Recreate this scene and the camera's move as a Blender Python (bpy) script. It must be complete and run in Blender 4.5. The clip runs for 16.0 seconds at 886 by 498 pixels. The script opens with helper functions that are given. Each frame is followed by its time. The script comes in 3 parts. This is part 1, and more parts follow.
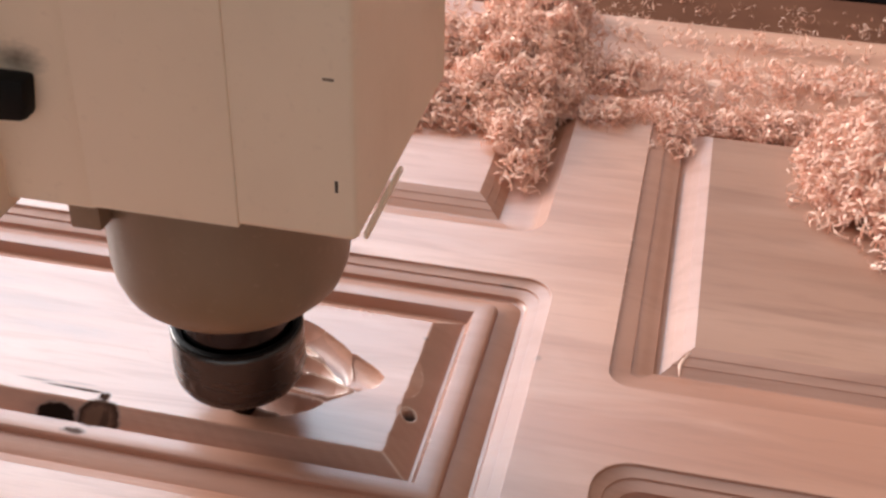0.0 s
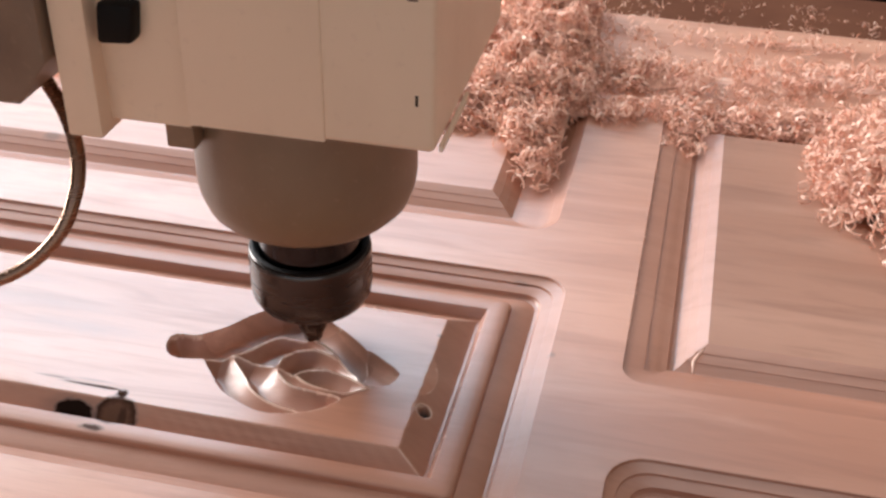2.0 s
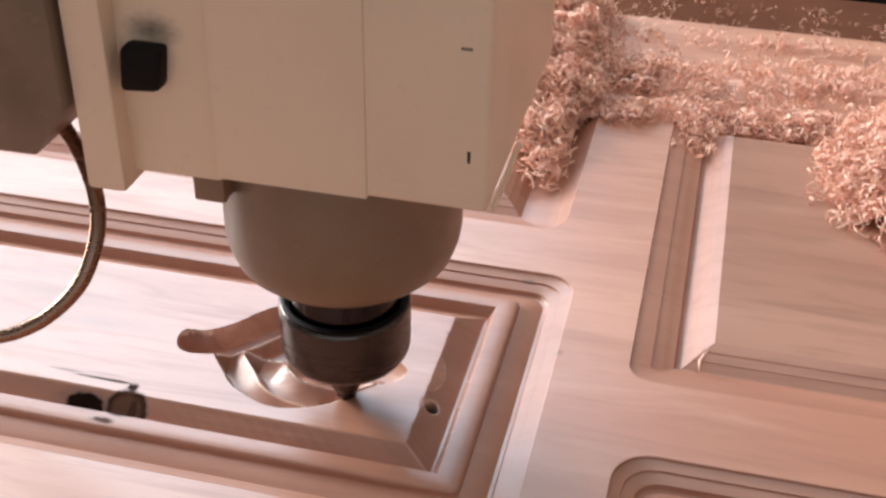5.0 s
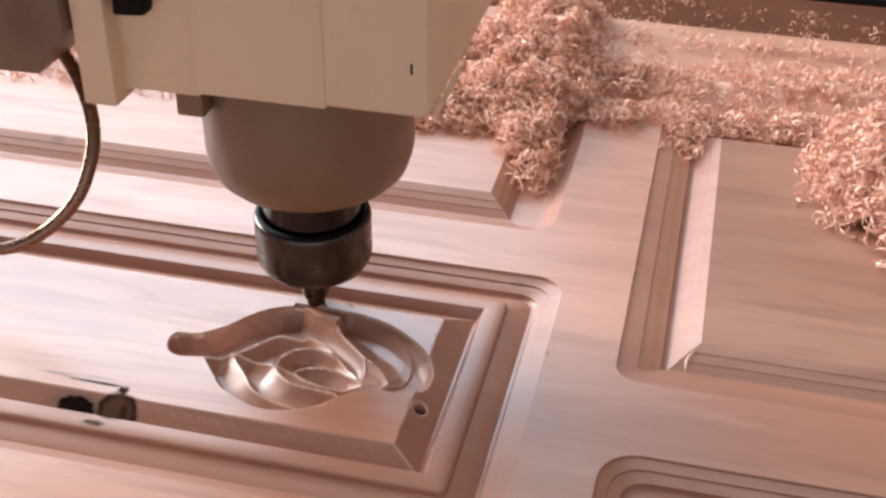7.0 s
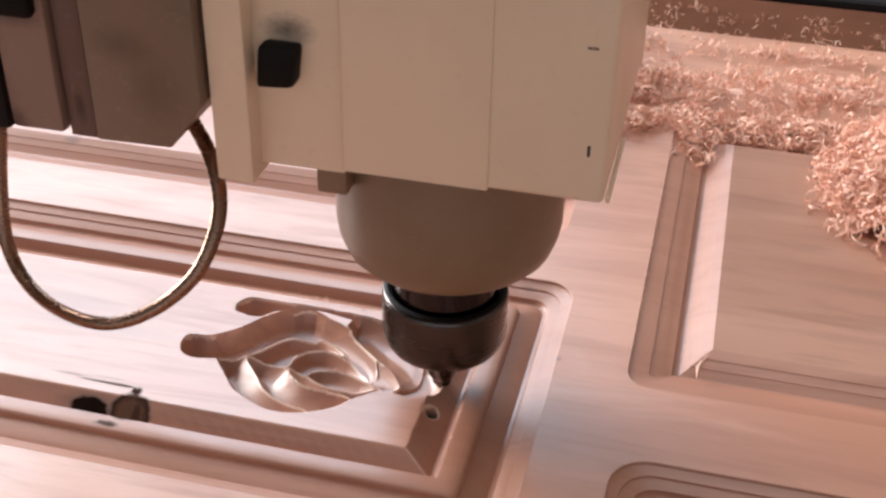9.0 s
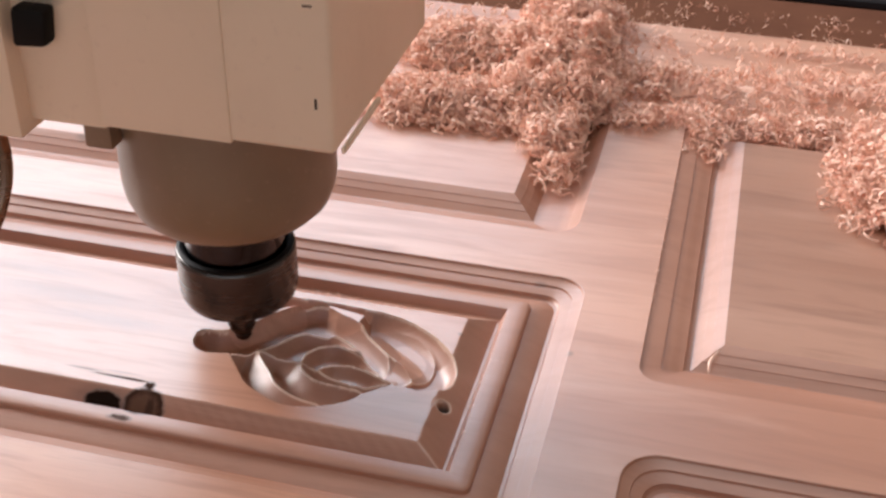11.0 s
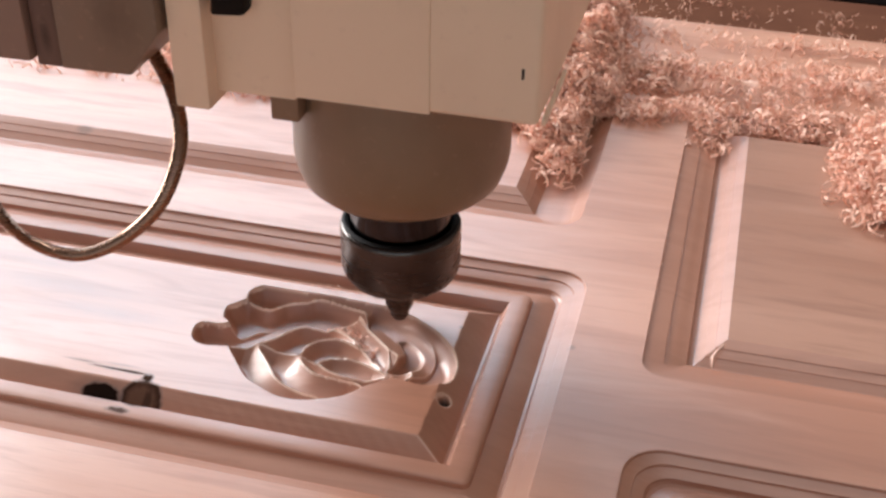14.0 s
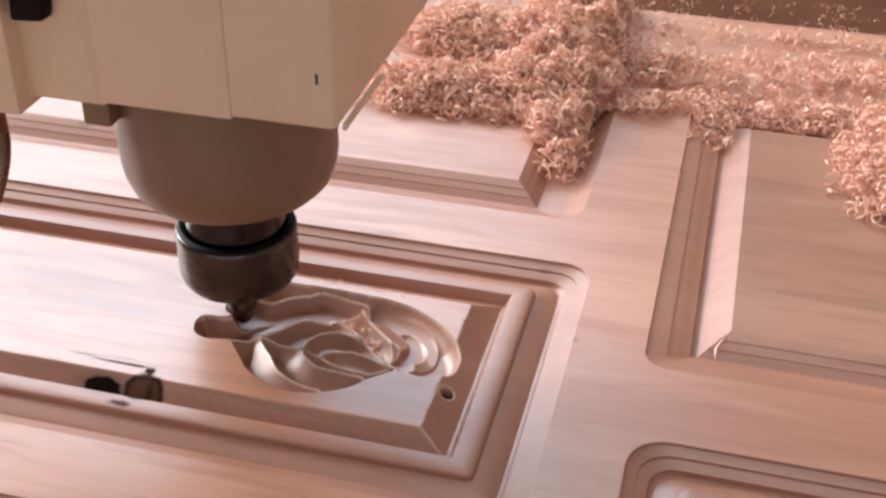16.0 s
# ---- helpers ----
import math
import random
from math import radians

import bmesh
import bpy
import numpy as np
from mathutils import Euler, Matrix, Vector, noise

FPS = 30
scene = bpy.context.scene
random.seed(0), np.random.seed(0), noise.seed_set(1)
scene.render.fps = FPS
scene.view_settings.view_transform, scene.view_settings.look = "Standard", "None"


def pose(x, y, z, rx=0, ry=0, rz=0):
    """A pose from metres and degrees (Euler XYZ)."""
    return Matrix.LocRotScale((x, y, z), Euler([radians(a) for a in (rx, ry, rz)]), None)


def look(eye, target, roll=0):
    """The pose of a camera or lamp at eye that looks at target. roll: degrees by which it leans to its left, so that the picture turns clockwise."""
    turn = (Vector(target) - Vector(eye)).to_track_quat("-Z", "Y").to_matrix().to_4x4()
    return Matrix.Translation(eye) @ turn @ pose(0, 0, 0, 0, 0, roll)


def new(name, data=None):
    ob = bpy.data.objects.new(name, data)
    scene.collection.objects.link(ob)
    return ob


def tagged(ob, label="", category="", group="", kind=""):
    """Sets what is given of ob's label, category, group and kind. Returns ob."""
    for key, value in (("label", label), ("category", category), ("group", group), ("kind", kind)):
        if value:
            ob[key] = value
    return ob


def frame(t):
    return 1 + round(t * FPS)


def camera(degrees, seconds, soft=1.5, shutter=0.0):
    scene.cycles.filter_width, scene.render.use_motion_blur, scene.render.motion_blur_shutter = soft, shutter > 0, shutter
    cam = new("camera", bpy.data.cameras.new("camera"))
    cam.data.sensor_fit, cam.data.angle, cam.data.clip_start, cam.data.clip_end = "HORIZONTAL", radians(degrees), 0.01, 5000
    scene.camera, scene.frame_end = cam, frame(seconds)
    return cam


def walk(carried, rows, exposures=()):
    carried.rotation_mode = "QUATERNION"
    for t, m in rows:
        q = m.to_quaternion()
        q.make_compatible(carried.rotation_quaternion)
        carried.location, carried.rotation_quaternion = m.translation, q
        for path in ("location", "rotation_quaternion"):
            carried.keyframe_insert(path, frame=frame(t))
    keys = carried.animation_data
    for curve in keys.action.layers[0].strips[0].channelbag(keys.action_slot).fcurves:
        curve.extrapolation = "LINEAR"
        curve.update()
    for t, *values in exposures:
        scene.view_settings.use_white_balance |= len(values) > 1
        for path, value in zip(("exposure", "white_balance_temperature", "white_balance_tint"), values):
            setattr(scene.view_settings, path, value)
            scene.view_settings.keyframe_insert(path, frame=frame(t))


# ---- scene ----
cam = camera(40.39, 16.0, soft=2.7)
PATH = [
    (0, (0.0683, -0.4161, 0.3155), (-0.0191, -0.0089, 0.0389), 1.36),
    (0.5, (0.0683, -0.4159, 0.3149), (-0.0214, -0.0091, 0.0382), 1.09),
    (1, (0.0673, -0.4153, 0.3140), (-0.0233, -0.0089, 0.0372), 0.95),
    (1.5, (0.0666, -0.4161, 0.3159), (-0.0247, -0.0106, 0.0380), 1.03),
    (2, (0.0660, -0.4198, 0.3162), (-0.0242, -0.0132, 0.0396), 1.01),
    (2.5, (0.0666, -0.4223, 0.3165), (-0.0255, -0.0155, 0.0408), 1.06),
    (3, (0.0671, -0.4229, 0.3155), (-0.0277, -0.0160, 0.0408), 0.92),
    (3.5, (0.0679, -0.4235, 0.3157), (-0.0282, -0.0170, 0.0408), 0.85),
    (4, (0.0675, -0.4235, 0.3150), (-0.0280, -0.0172, 0.0398), 1.01),
    (6.5, (0.0723, -0.4251, 0.3191), (-0.0227, -0.0192, 0.0429), 0.98),
    (7, (0.0734, -0.4263, 0.3181), (-0.0213, -0.0191, 0.0438), 0.79),
    (7.5, (0.0732, -0.4269, 0.3203), (-0.0226, -0.0199, 0.0461), 0.87),
    (8, (0.0727, -0.4272, 0.3187), (-0.0259, -0.0209, 0.0445), 0.80),
    (8.5, (0.0730, -0.4264, 0.3192), (-0.0259, -0.0197, 0.0455), 0.87),
    (9, (0.0712, -0.4274, 0.3199), (-0.0265, -0.0206, 0.0461), 1.10),
    (11.5, (0.0708, -0.4309, 0.3165), (-0.0318, -0.0243, 0.0443), 0.81),
    (12, (0.0696, -0.4300, 0.3160), (-0.0334, -0.0239, 0.0431), 0.91),
    (12.5, (0.0683, -0.4309, 0.3159), (-0.0339, -0.0246, 0.0430), 0.97),
    (13, (0.0690, -0.4310, 0.3152), (-0.0351, -0.0256, 0.0415), 0.86),
    (13.5, (0.0694, -0.4291, 0.3134), (-0.0338, -0.0230, 0.0405), 0.93),
    (14, (0.0708, -0.4282, 0.3127), (-0.0316, -0.0220, 0.0398), 0.92),
    (14.5, (0.0705, -0.4282, 0.3136), (-0.0312, -0.0225, 0.0397), 1.01),
    (15, (0.0710, -0.4290, 0.3129), (-0.0309, -0.0234, 0.0388), 0.94),
    (15.5, (0.0714, -0.4274, 0.3110), (-0.0307, -0.0222, 0.0364), 0.83),
    (16, (0.0702, -0.4286, 0.3100), (-0.0324, -0.0229, 0.0364), 0.73),
]
walk(cam, [(t, look(eye, target, roll)) for t, eye, target, roll in PATH])

# ---- world and light ----
world = bpy.data.worlds.new("world")
scene.world = world
world.use_nodes = True
wn = world.node_tree
sky = wn.nodes.new("ShaderNodeTexSky")
sky.sky_type, sky.sun_disc = "NISHITA", False
sky.sun_elevation, sky.sun_rotation = radians(38), radians(-35)
wn.links.new(sky.outputs[0], wn.nodes["Background"].inputs[0])
wn.nodes["Background"].inputs[1].default_value = 0.12
scene.view_settings.exposure = -0.07


def area_light(name, centre, target, width, height, watts, colour):
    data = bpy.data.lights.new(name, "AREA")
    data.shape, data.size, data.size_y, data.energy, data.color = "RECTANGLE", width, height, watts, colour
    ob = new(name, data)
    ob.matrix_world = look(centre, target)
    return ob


area_light("north_window_daylight", (-2.2, 3.15, 3.45), (-2.2, 0, 3.45), 3.4, 3.2, 225, (0.56, 0.79, 1.0))
area_light("west_window_daylight", (-3.95, 1.75, 1.8), (0, 1.75, 1.8), 2.6, 2.2, 500, (0.98, 0.96, 0.96))
# Front fill for south-facing faces, added in an unseen opening behind the eye.
area_light("front_fill_light", (0.0, -3.95, 0.9), (0.0, 0, 0.9), 5.6, 3.2, 23, (1.0, 0.85, 0.72))
# Overhead fill lamp, added to lift the level wood south of the head.
area_light("overhead_fill_light", (0.0, -0.4, 5.55), (0.0, -0.4, 0), 3.0, 4.0, 85, (1.0, 0.90, 0.82))

# ---- materials ----


def mix(nt, a, b, fac):
    m = nt.nodes.new("ShaderNodeMix")
    m.data_type = "RGBA"
    for sock, v in ((m.inputs[0], fac), (m.inputs[6], a), (m.inputs[7], b)):
        if hasattr(v, "links"):
            nt.links.new(v, sock)
        else:
            sock.default_value = v if isinstance(v, float) else (*v, 1)
    return m.outputs[2]


def ramp(nt, src, lo, hi):
    m = nt.nodes.new("ShaderNodeMapRange")
    nt.links.new(src, m.inputs[0])
    m.inputs[1].default_value, m.inputs[2].default_value = lo, hi
    return m.outputs[0]


def coords(nt, scale, shift=(0, 0, 0)):
    tc, mp = nt.nodes.new("ShaderNodeTexCoord"), nt.nodes.new("ShaderNodeMapping")
    nt.links.new(tc.outputs["Object"], mp.inputs[0])
    mp.inputs["Scale"].default_value, mp.inputs["Location"].default_value = scale, shift
    return mp.outputs[0]


def noise_tex(nt, vec, scale, detail=4.0, rough=0.55, warp=0.0):
    n = nt.nodes.new("ShaderNodeTexNoise")
    nt.links.new(vec, n.inputs["Vector"])
    n.inputs["Scale"].default_value, n.inputs["Detail"].default_value = scale, detail
    n.inputs["Roughness"].default_value, n.inputs["Distortion"].default_value = rough, warp
    return n.outputs[0]


def bump(nt, height, strength, distance, normal=None):
    b = nt.nodes.new("ShaderNodeBump")
    nt.links.new(height, b.inputs["Height"])
    b.inputs["Strength"].default_value, b.inputs["Distance"].default_value = strength, distance
    if normal is not None:
        nt.links.new(normal, b.inputs["Normal"])
    return b.outputs[0]


def material(name, rough=0.5, metal=0.0):
    m = bpy.data.materials.new(name)
    m.use_nodes = True
    nt = m.node_tree
    s = nt.nodes["Principled BSDF"]
    s.inputs["Roughness"].default_value, s.inputs["Metallic"].default_value = rough, metal
    return m, nt, s


def spot(nt, place, radius, squash=(1, 1, 1), soft=0.5, warp=0.0):
    """A round stain or painted shadow about a place in the thing's own space: 1 inside, 0 outside."""
    vec = coords(nt, tuple(1 / (radius * q) for q in squash), tuple(-p / (radius * q) for p, q in zip(place, squash)))
    if warp:
        n = nt.nodes.new("ShaderNodeTexNoise")
        nt.links.new(vec, n.inputs["Vector"])
        n.inputs["Scale"].default_value = 2.0
        add = nt.nodes.new("ShaderNodeVectorMath")
        add.operation = "MULTIPLY_ADD"
        nt.links.new(n.outputs[1], add.inputs[0])
        add.inputs[1].default_value = (warp, warp, warp)
        nt.links.new(vec, add.inputs[2])
        vec = add.outputs[0]
    ln = nt.nodes.new("ShaderNodeVectorMath")
    ln.operation = "LENGTH"
    nt.links.new(vec, ln.inputs[0])
    return ramp(nt, ln.outputs["Value"], 1.0 + soft / 2, 1.0 - soft / 2)


def times(nt, a, b):
    m = nt.nodes.new("ShaderNodeMath")
    m.operation = "MULTIPLY"
    for sock, v in zip(m.inputs, (a, b)):
        if hasattr(v, "links"):
            nt.links.new(v, sock)
        else:
            sock.default_value = v
    return m.outputs[0]


def wood_material(name, knots=False, fresh=False, tone=1.0, arris=False):
    m, nt, s = material(name)
    board = noise_tex(nt, coords(nt, (2.2, 12, 4)), 1.0, 3.0, 0.5, 0.5)
    grain = noise_tex(nt, coords(nt, (9, 85, 60)), 1.0, 5.0, 0.6, 1.0)
    fine = noise_tex(nt, coords(nt, (40, 1100, 700)), 1.0, 2.0, 0.6)
    cloud = noise_tex(nt, coords(nt, (7, 22, 22)), 1.0, 4.0, 0.6, 1.0)
    c = mix(nt, (0.60, 0.295, 0.192), (0.43, 0.182, 0.108), ramp(nt, board, 0.38, 0.62))
    streak = noise_tex(nt, coords(nt, (5, 38, 20), (0.3, 0.7, 0)), 1.0, 4.0, 0.6, 0.8)
    c = mix(nt, c, (0.37, 0.165, 0.10), times(nt, ramp(nt, streak, 0.53, 0.70), 0.55))
    c = mix(nt, c, (0.33, 0.135, 0.08), times(nt, ramp(nt, grain, 0.48, 0.74), 0.7))
    c = mix(nt, c, (0.64, 0.35, 0.25), times(nt, ramp(nt, cloud, 0.5, 0.75), 0.55))
    c = mix(nt, c, (0.30, 0.15, 0.09), times(nt, ramp(nt, fine, 0.56, 0.82), 0.4))
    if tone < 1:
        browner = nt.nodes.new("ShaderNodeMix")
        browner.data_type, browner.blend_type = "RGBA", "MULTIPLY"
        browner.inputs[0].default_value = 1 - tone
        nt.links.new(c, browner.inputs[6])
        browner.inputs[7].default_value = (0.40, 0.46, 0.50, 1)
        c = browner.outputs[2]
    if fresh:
        # fresh-cut red tone, darkened further to carry the shade of grooves and bevels
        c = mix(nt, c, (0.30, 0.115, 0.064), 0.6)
    if arris:
        # pale raw fibre and a painted lit-edge highlight along the arrises
        g = nt.nodes.new("ShaderNodeNewGeometry")
        c = mix(nt, c, (0.82, 0.60, 0.47), times(nt, ramp(nt, g.outputs["Pointiness"], 0.508, 0.55), 0.9))
    # planed faces have a sheen, freshly milled ones are dull
    rough = ramp(nt, grain, -2.4, 4.2) if fresh else ramp(nt, grain, -2.4, 5.0)
    if knots:
        dark = (0.016, 0.009, 0.007)
        c = mix(nt, c, (0.39, 0.18, 0.105), times(nt, spot(nt, (0.041, -0.096, 0), 0.028, (1, 1.1, 1), 1.4, 0.6), 0.45))
        # a round knot and a black hole side by side, with cracks running off along the grain
        stain = None
        for tint, place, radius, squash, soft, warp, amount in (
                ((0.16, 0.06, 0.035), (-0.1475, -0.0965, -0.003), 0.010, (1.5, 0.6, 1), 0.9, 0.7, 0.6),
                ((0.022, 0.011, 0.008), (-0.1352, -0.0955, -0.003), 0.0085, (1.05, 0.95, 1.2), 0.2, 0.35, 0.92),
                ((0.15, 0.072, 0.046), (-0.1354, -0.0958, -0.003), 0.0064, (1.0, 0.9, 1.2), 0.4, 0.5, 0.85),
                ((0.05, 0.024, 0.016), (-0.1335, -0.0948, -0.003), 0.0034, (0.5, 1.6, 1.2), 0.7, 0.9, 0.8),
                (dark, (-0.152, -0.0968, -0.003), 0.0068, (1.25, 0.75, 1), 0.3, 0.6, 1.0),
                (dark, (-0.1365, -0.0873, 0), 0.0024, (1.1, 1.1, 2), 0.5, 0.9, 0.95),
                (dark, (-0.1435, -0.0862, 0), 0.0018, (5.5, 0.5, 2), 0.5, 0.8, 0.9),
                (dark, (-0.1545, -0.0862, 0), 0.0015, (5.0, 0.45, 2), 0.7, 0.8, 0.8),
                ((0.06, 0.03, 0.02), (-0.1665, -0.0848, 0), 0.0015, (5.0, 0.4, 2), 0.9, 0.6, 0.6),
                ((0.08, 0.04, 0.03), (-0.149, -0.0832, 0), 0.0013, (6.0, 0.4, 2), 0.9, 0.7, 0.4),
                (dark, (-0.1392, -0.107, -0.0015), 0.003, (1.7, 0.6, 1.2), 0.6, 0.9, 0.85)):
            mask = times(nt, spot(nt, place, radius, squash, soft, warp), amount)
            c = mix(nt, c, tint, mask)
            if stain is not None:
                most = nt.nodes.new("ShaderNodeMath")
                most.operation = "MAXIMUM"
                nt.links.new(stain, most.inputs[0])
                nt.links.new(mask, most.inputs[1])
                mask = most.outputs[0]
            stain = mask
        for px_, py_, r_, q_ in ((-0.269, 0.1035, 0.0035, 1.3), (-0.0228, -0.0204, 0.0012, 1.0), (0.004, 0.0305, 0.0016, 2.0), (0.0257, -0.0213, 0.002, 0.8), (-0.108, -0.0615, 0.0012, 1.5)):
            c = mix(nt, c, (0.12, 0.055, 0.035), times(nt, spot(nt, (px_, py_, 0), r_, (q_, 0.8, 3), 0.8, 0.6), 0.55))
        c = mix(nt, c, (0.03, 0.014, 0.009), spot(nt, (-0.0186, -0.067, -0.004), 0.0023, (1, 1.2, 3), 0.4, 0.2))
        for px_, py_, r_ in ((-0.215, -0.022, 0.011), (-0.165, -0.05, 0.012), (-0.19, -0.035, 0.016)):
            c = mix(nt, c, (0.24, 0.15, 0.12), times(nt, spot(nt, (px_, py_, 0), r_, (2.2, 0.35, 1), 1.4, 0.9), 0.4))
    nt.links.new(c, s.inputs["Base Color"])
    if knots:
        most = nt.nodes.new("ShaderNodeMath")
        most.operation = "MAXIMUM"
        nt.links.new(rough, most.inputs[0])
        nt.links.new(times(nt, stain, 0.95), most.inputs[1])
        rough = most.outputs[0]
        dull = ramp(nt, rough, 0.9, 0.3)
        nt.links.new(times(nt, dull, 1.0), s.inputs["Specular IOR Level"])
    nt.links.new(rough, s.inputs["Roughness"])
    s.inputs["IOR"].default_value = 1.65
    n = bump(nt, grain, 0.3 if fresh else 0.12, 0.0012)
    nt.links.new(bump(nt, fine, 0.10, 0.0004, n), s.inputs["Normal"])
    return m


def paint_material(name, colour, dirt, rough=0.5, stains_and_shadows=()):
    m, nt, s = material(name, rough)
    blot = noise_tex(nt, coords(nt, (14, 14, 9)), 1.0, 4.0, 0.6)
    dust = noise_tex(nt, coords(nt, (260, 260, 260)), 1.0, 3.0, 0.6)
    c = mix(nt, colour, dirt, times(nt, ramp(nt, blot, 0.42, 0.8), 0.6))
    c = mix(nt, c, (0.5, 0.34, 0.25), times(nt, ramp(nt, dust, 0.6, 0.8), 0.2))
    for place, radius, squash, tone, amount in stains_and_shadows:
        c = mix(nt, c, tone, times(nt, spot(nt, place, radius, squash, 1.5, 0.8), amount))
    nt.links.new(c, s.inputs["Base Color"])
    nt.links.new(ramp(nt, blot, -0.6, 1.9), s.inputs["Roughness"])
    nt.links.new(bump(nt, dust, 0.06, 0.0006), s.inputs["Normal"])
    return m


def shaving_material(name):
    m, nt, s = material(name, 0.75)
    g = nt.nodes.new("ShaderNodeNewGeometry")
    n = noise_tex(nt, coords(nt, (300, 300, 300)), 1.0, 2.0)
    c = mix(nt, (0.97, 0.68, 0.54), (0.66, 0.33, 0.225), g.outputs["Random Per Island"])
    c = mix(nt, c, (0.85, 0.57, 0.46), times(nt, ramp(nt, n, 0.5, 0.8), 0.5))
    nt.links.new(c, s.inputs["Base Color"])
    thin, both = nt.nodes.new("ShaderNodeBsdfTranslucent"), nt.nodes.new("ShaderNodeMixShader")
    nt.links.new(c, thin.inputs[0])
    both.inputs[0].default_value = 0.14
    nt.links.new(s.outputs[0], both.inputs[1])
    nt.links.new(thin.outputs[0], both.inputs[2])
    nt.links.new(both.outputs[0], nt.nodes["Material Output"].inputs[0])
    return m


def metal_material(name, colour, rough, scratch=0.3):
    m, nt, s = material(name, rough, 1.0)
    n = noise_tex(nt, coords(nt, (60, 60, 400)), 1.0, 4.0, 0.6)
    c = mix(nt, colour, tuple(0.5 * q for q in colour), times(nt, ramp(nt, n, 0.45, 0.8), scratch))
    nt.links.new(c, s.inputs["Base Color"])
    nt.links.new(ramp(nt, n, -rough, 1 + 1.2 / max(rough, 0.1)), s.inputs["Roughness"])
    s.inputs["Roughness"].default_value = rough
    nt.links.new(bump(nt, n, 0.03, 0.0003), s.inputs["Normal"])
    return m


def plain_material(name, colour, rough, other=None, gloss=0.5):
    m, nt, s = material(name, rough)
    s.inputs["Specular IOR Level"].default_value = gloss
    n = noise_tex(nt, coords(nt, (6, 6, 6)), 1.0, 5.0, 0.65)
    nt.links.new(mix(nt, colour, other or tuple(0.75 * q for q in colour), ramp(nt, n, 0.35, 0.75)), s.inputs["Base Color"])
    nt.links.new(bump(nt, n, 0.1, 0.003), s.inputs["Normal"])
    return m


WOOD = wood_material("pink_hardwood", True)
CUT_WOOD = wood_material("shade_toned_cut_hardwood", True, True)
LEAF_WOOD = wood_material("shade_toned_carved_hardwood", True, True, arris=True)
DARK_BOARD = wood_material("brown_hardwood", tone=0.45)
SHAVING = shaving_material("wood_shavings")
BEIGE = paint_material("beige_enamel", (0.82, 0.645, 0.485), (0.68, 0.51, 0.375), 0.45)
CAST = paint_material("dusty_cast_nose", (0.23, 0.145, 0.092), (0.10, 0.05, 0.026), 0.35, (((0.018, -0.036, 0.08), 0.02, (1, 1, 0.6), (0.24, 0.13, 0.06), 0.5),))
BROWN = paint_material("brown_enamel", (0.13, 0.075, 0.06), (0.06, 0.03, 0.022), 0.5, (((-0.1145, -0.0535, 0.137), 0.0022, (0.7, 1, 2.2), (0.02, 0.008, 0.006), 0.9),))
TAUPE = paint_material("taupe_enamel", (0.20, 0.135, 0.095), (0.115, 0.075, 0.05), 0.5, (((-0.092, -0.056, 0.163), 0.008, (1, 1, 0.6), (0.07, 0.045, 0.03), 0.6), ((-0.083, -0.056, 0.15), 0.007, (1, 1, 1.3), (0.08, 0.055, 0.04), 0.5)))
CABLE = paint_material("pink_taupe_enamel", (0.27, 0.175, 0.14), (0.15, 0.09, 0.065), 0.5, (((-0.1385, -0.056, 0.129), 0.006, (0.8, 1, 0.8), (0.04, 0.012, 0.008), 0.95), ((-0.130, -0.056, 0.168), 0.006, (1.4, 1, 0.5), (0.05, 0.03, 0.025), 0.7)))
# Soft shadow above the knob, painted as a dark spot on the plate.
SIDE = paint_material("knob_shadow_beige_enamel", (0.82, 0.645, 0.485), (0.68, 0.51, 0.375), 0.45, (((-0.040, -0.0438, 0.169), 0.0052, (1.2, 1, 0.7), (0.10, 0.06, 0.045), 0.85),))
BLACK = plain_material("black_rubber", (0.006, 0.0045, 0.004), 0.6, gloss=0.15)
NUT = metal_material("blackened_steel", (0.085, 0.075, 0.072), 0.5)
STEEL = metal_material("polished_steel", (0.045, 0.042, 0.045), 0.18)
CUTTER = metal_material("worn_carbide", (0.10, 0.08, 0.07), 0.5)
BRASS = metal_material("brass_hose", (0.30, 0.18, 0.125), 0.5)
PLASTER = plain_material("grey_plaster", (0.34, 0.29, 0.25), 0.9)
CONCRETE = plain_material("concrete", (0.22, 0.20, 0.18), 0.85)
BED = plain_material("dusty_bed", (0.15, 0.062, 0.036), 0.95, (0.085, 0.033, 0.02), 0.03)
DARK = plain_material("dark_steel_paint", (0.014, 0.011, 0.012), 0.6, gloss=0.12)
DARKHOLE = plain_material("dark_mark", (0.05, 0.03, 0.022), 0.8)

# ---- building helpers ----
CM = 0.01


def part(name, bm, mat, parent=None, label="", smooth=False):
    me = bpy.data.meshes.new(name)
    bmesh.ops.recalc_face_normals(bm, faces=bm.faces)
    bm.to_mesh(me)
    bm.free()
    me.materials.append(mat)
    if smooth:
        for p in me.polygons:
            p.use_smooth = True
    ob = new(name, me)
    if parent:
        ob.parent = parent
    return tagged(ob, label)


def box_bm(x0, x1, y0, y1, z0, z1, bevel=0.0, segments=2):
    bm = bmesh.new()
    m = Matrix.Translation(((x0 + x1) / 2 * CM, (y0 + y1) / 2 * CM, (z0 + z1) / 2 * CM)) @ Matrix.Diagonal(((x1 - x0) * CM, (y1 - y0) * CM, (z1 - z0) * CM, 1))
    bmesh.ops.create_cube(bm, size=1, matrix=m)
    if bevel:
        bmesh.ops.bevel(bm, geom=bm.edges[:], offset=bevel * CM, segments=segments, affect="EDGES", profile=0.5)
    return bm


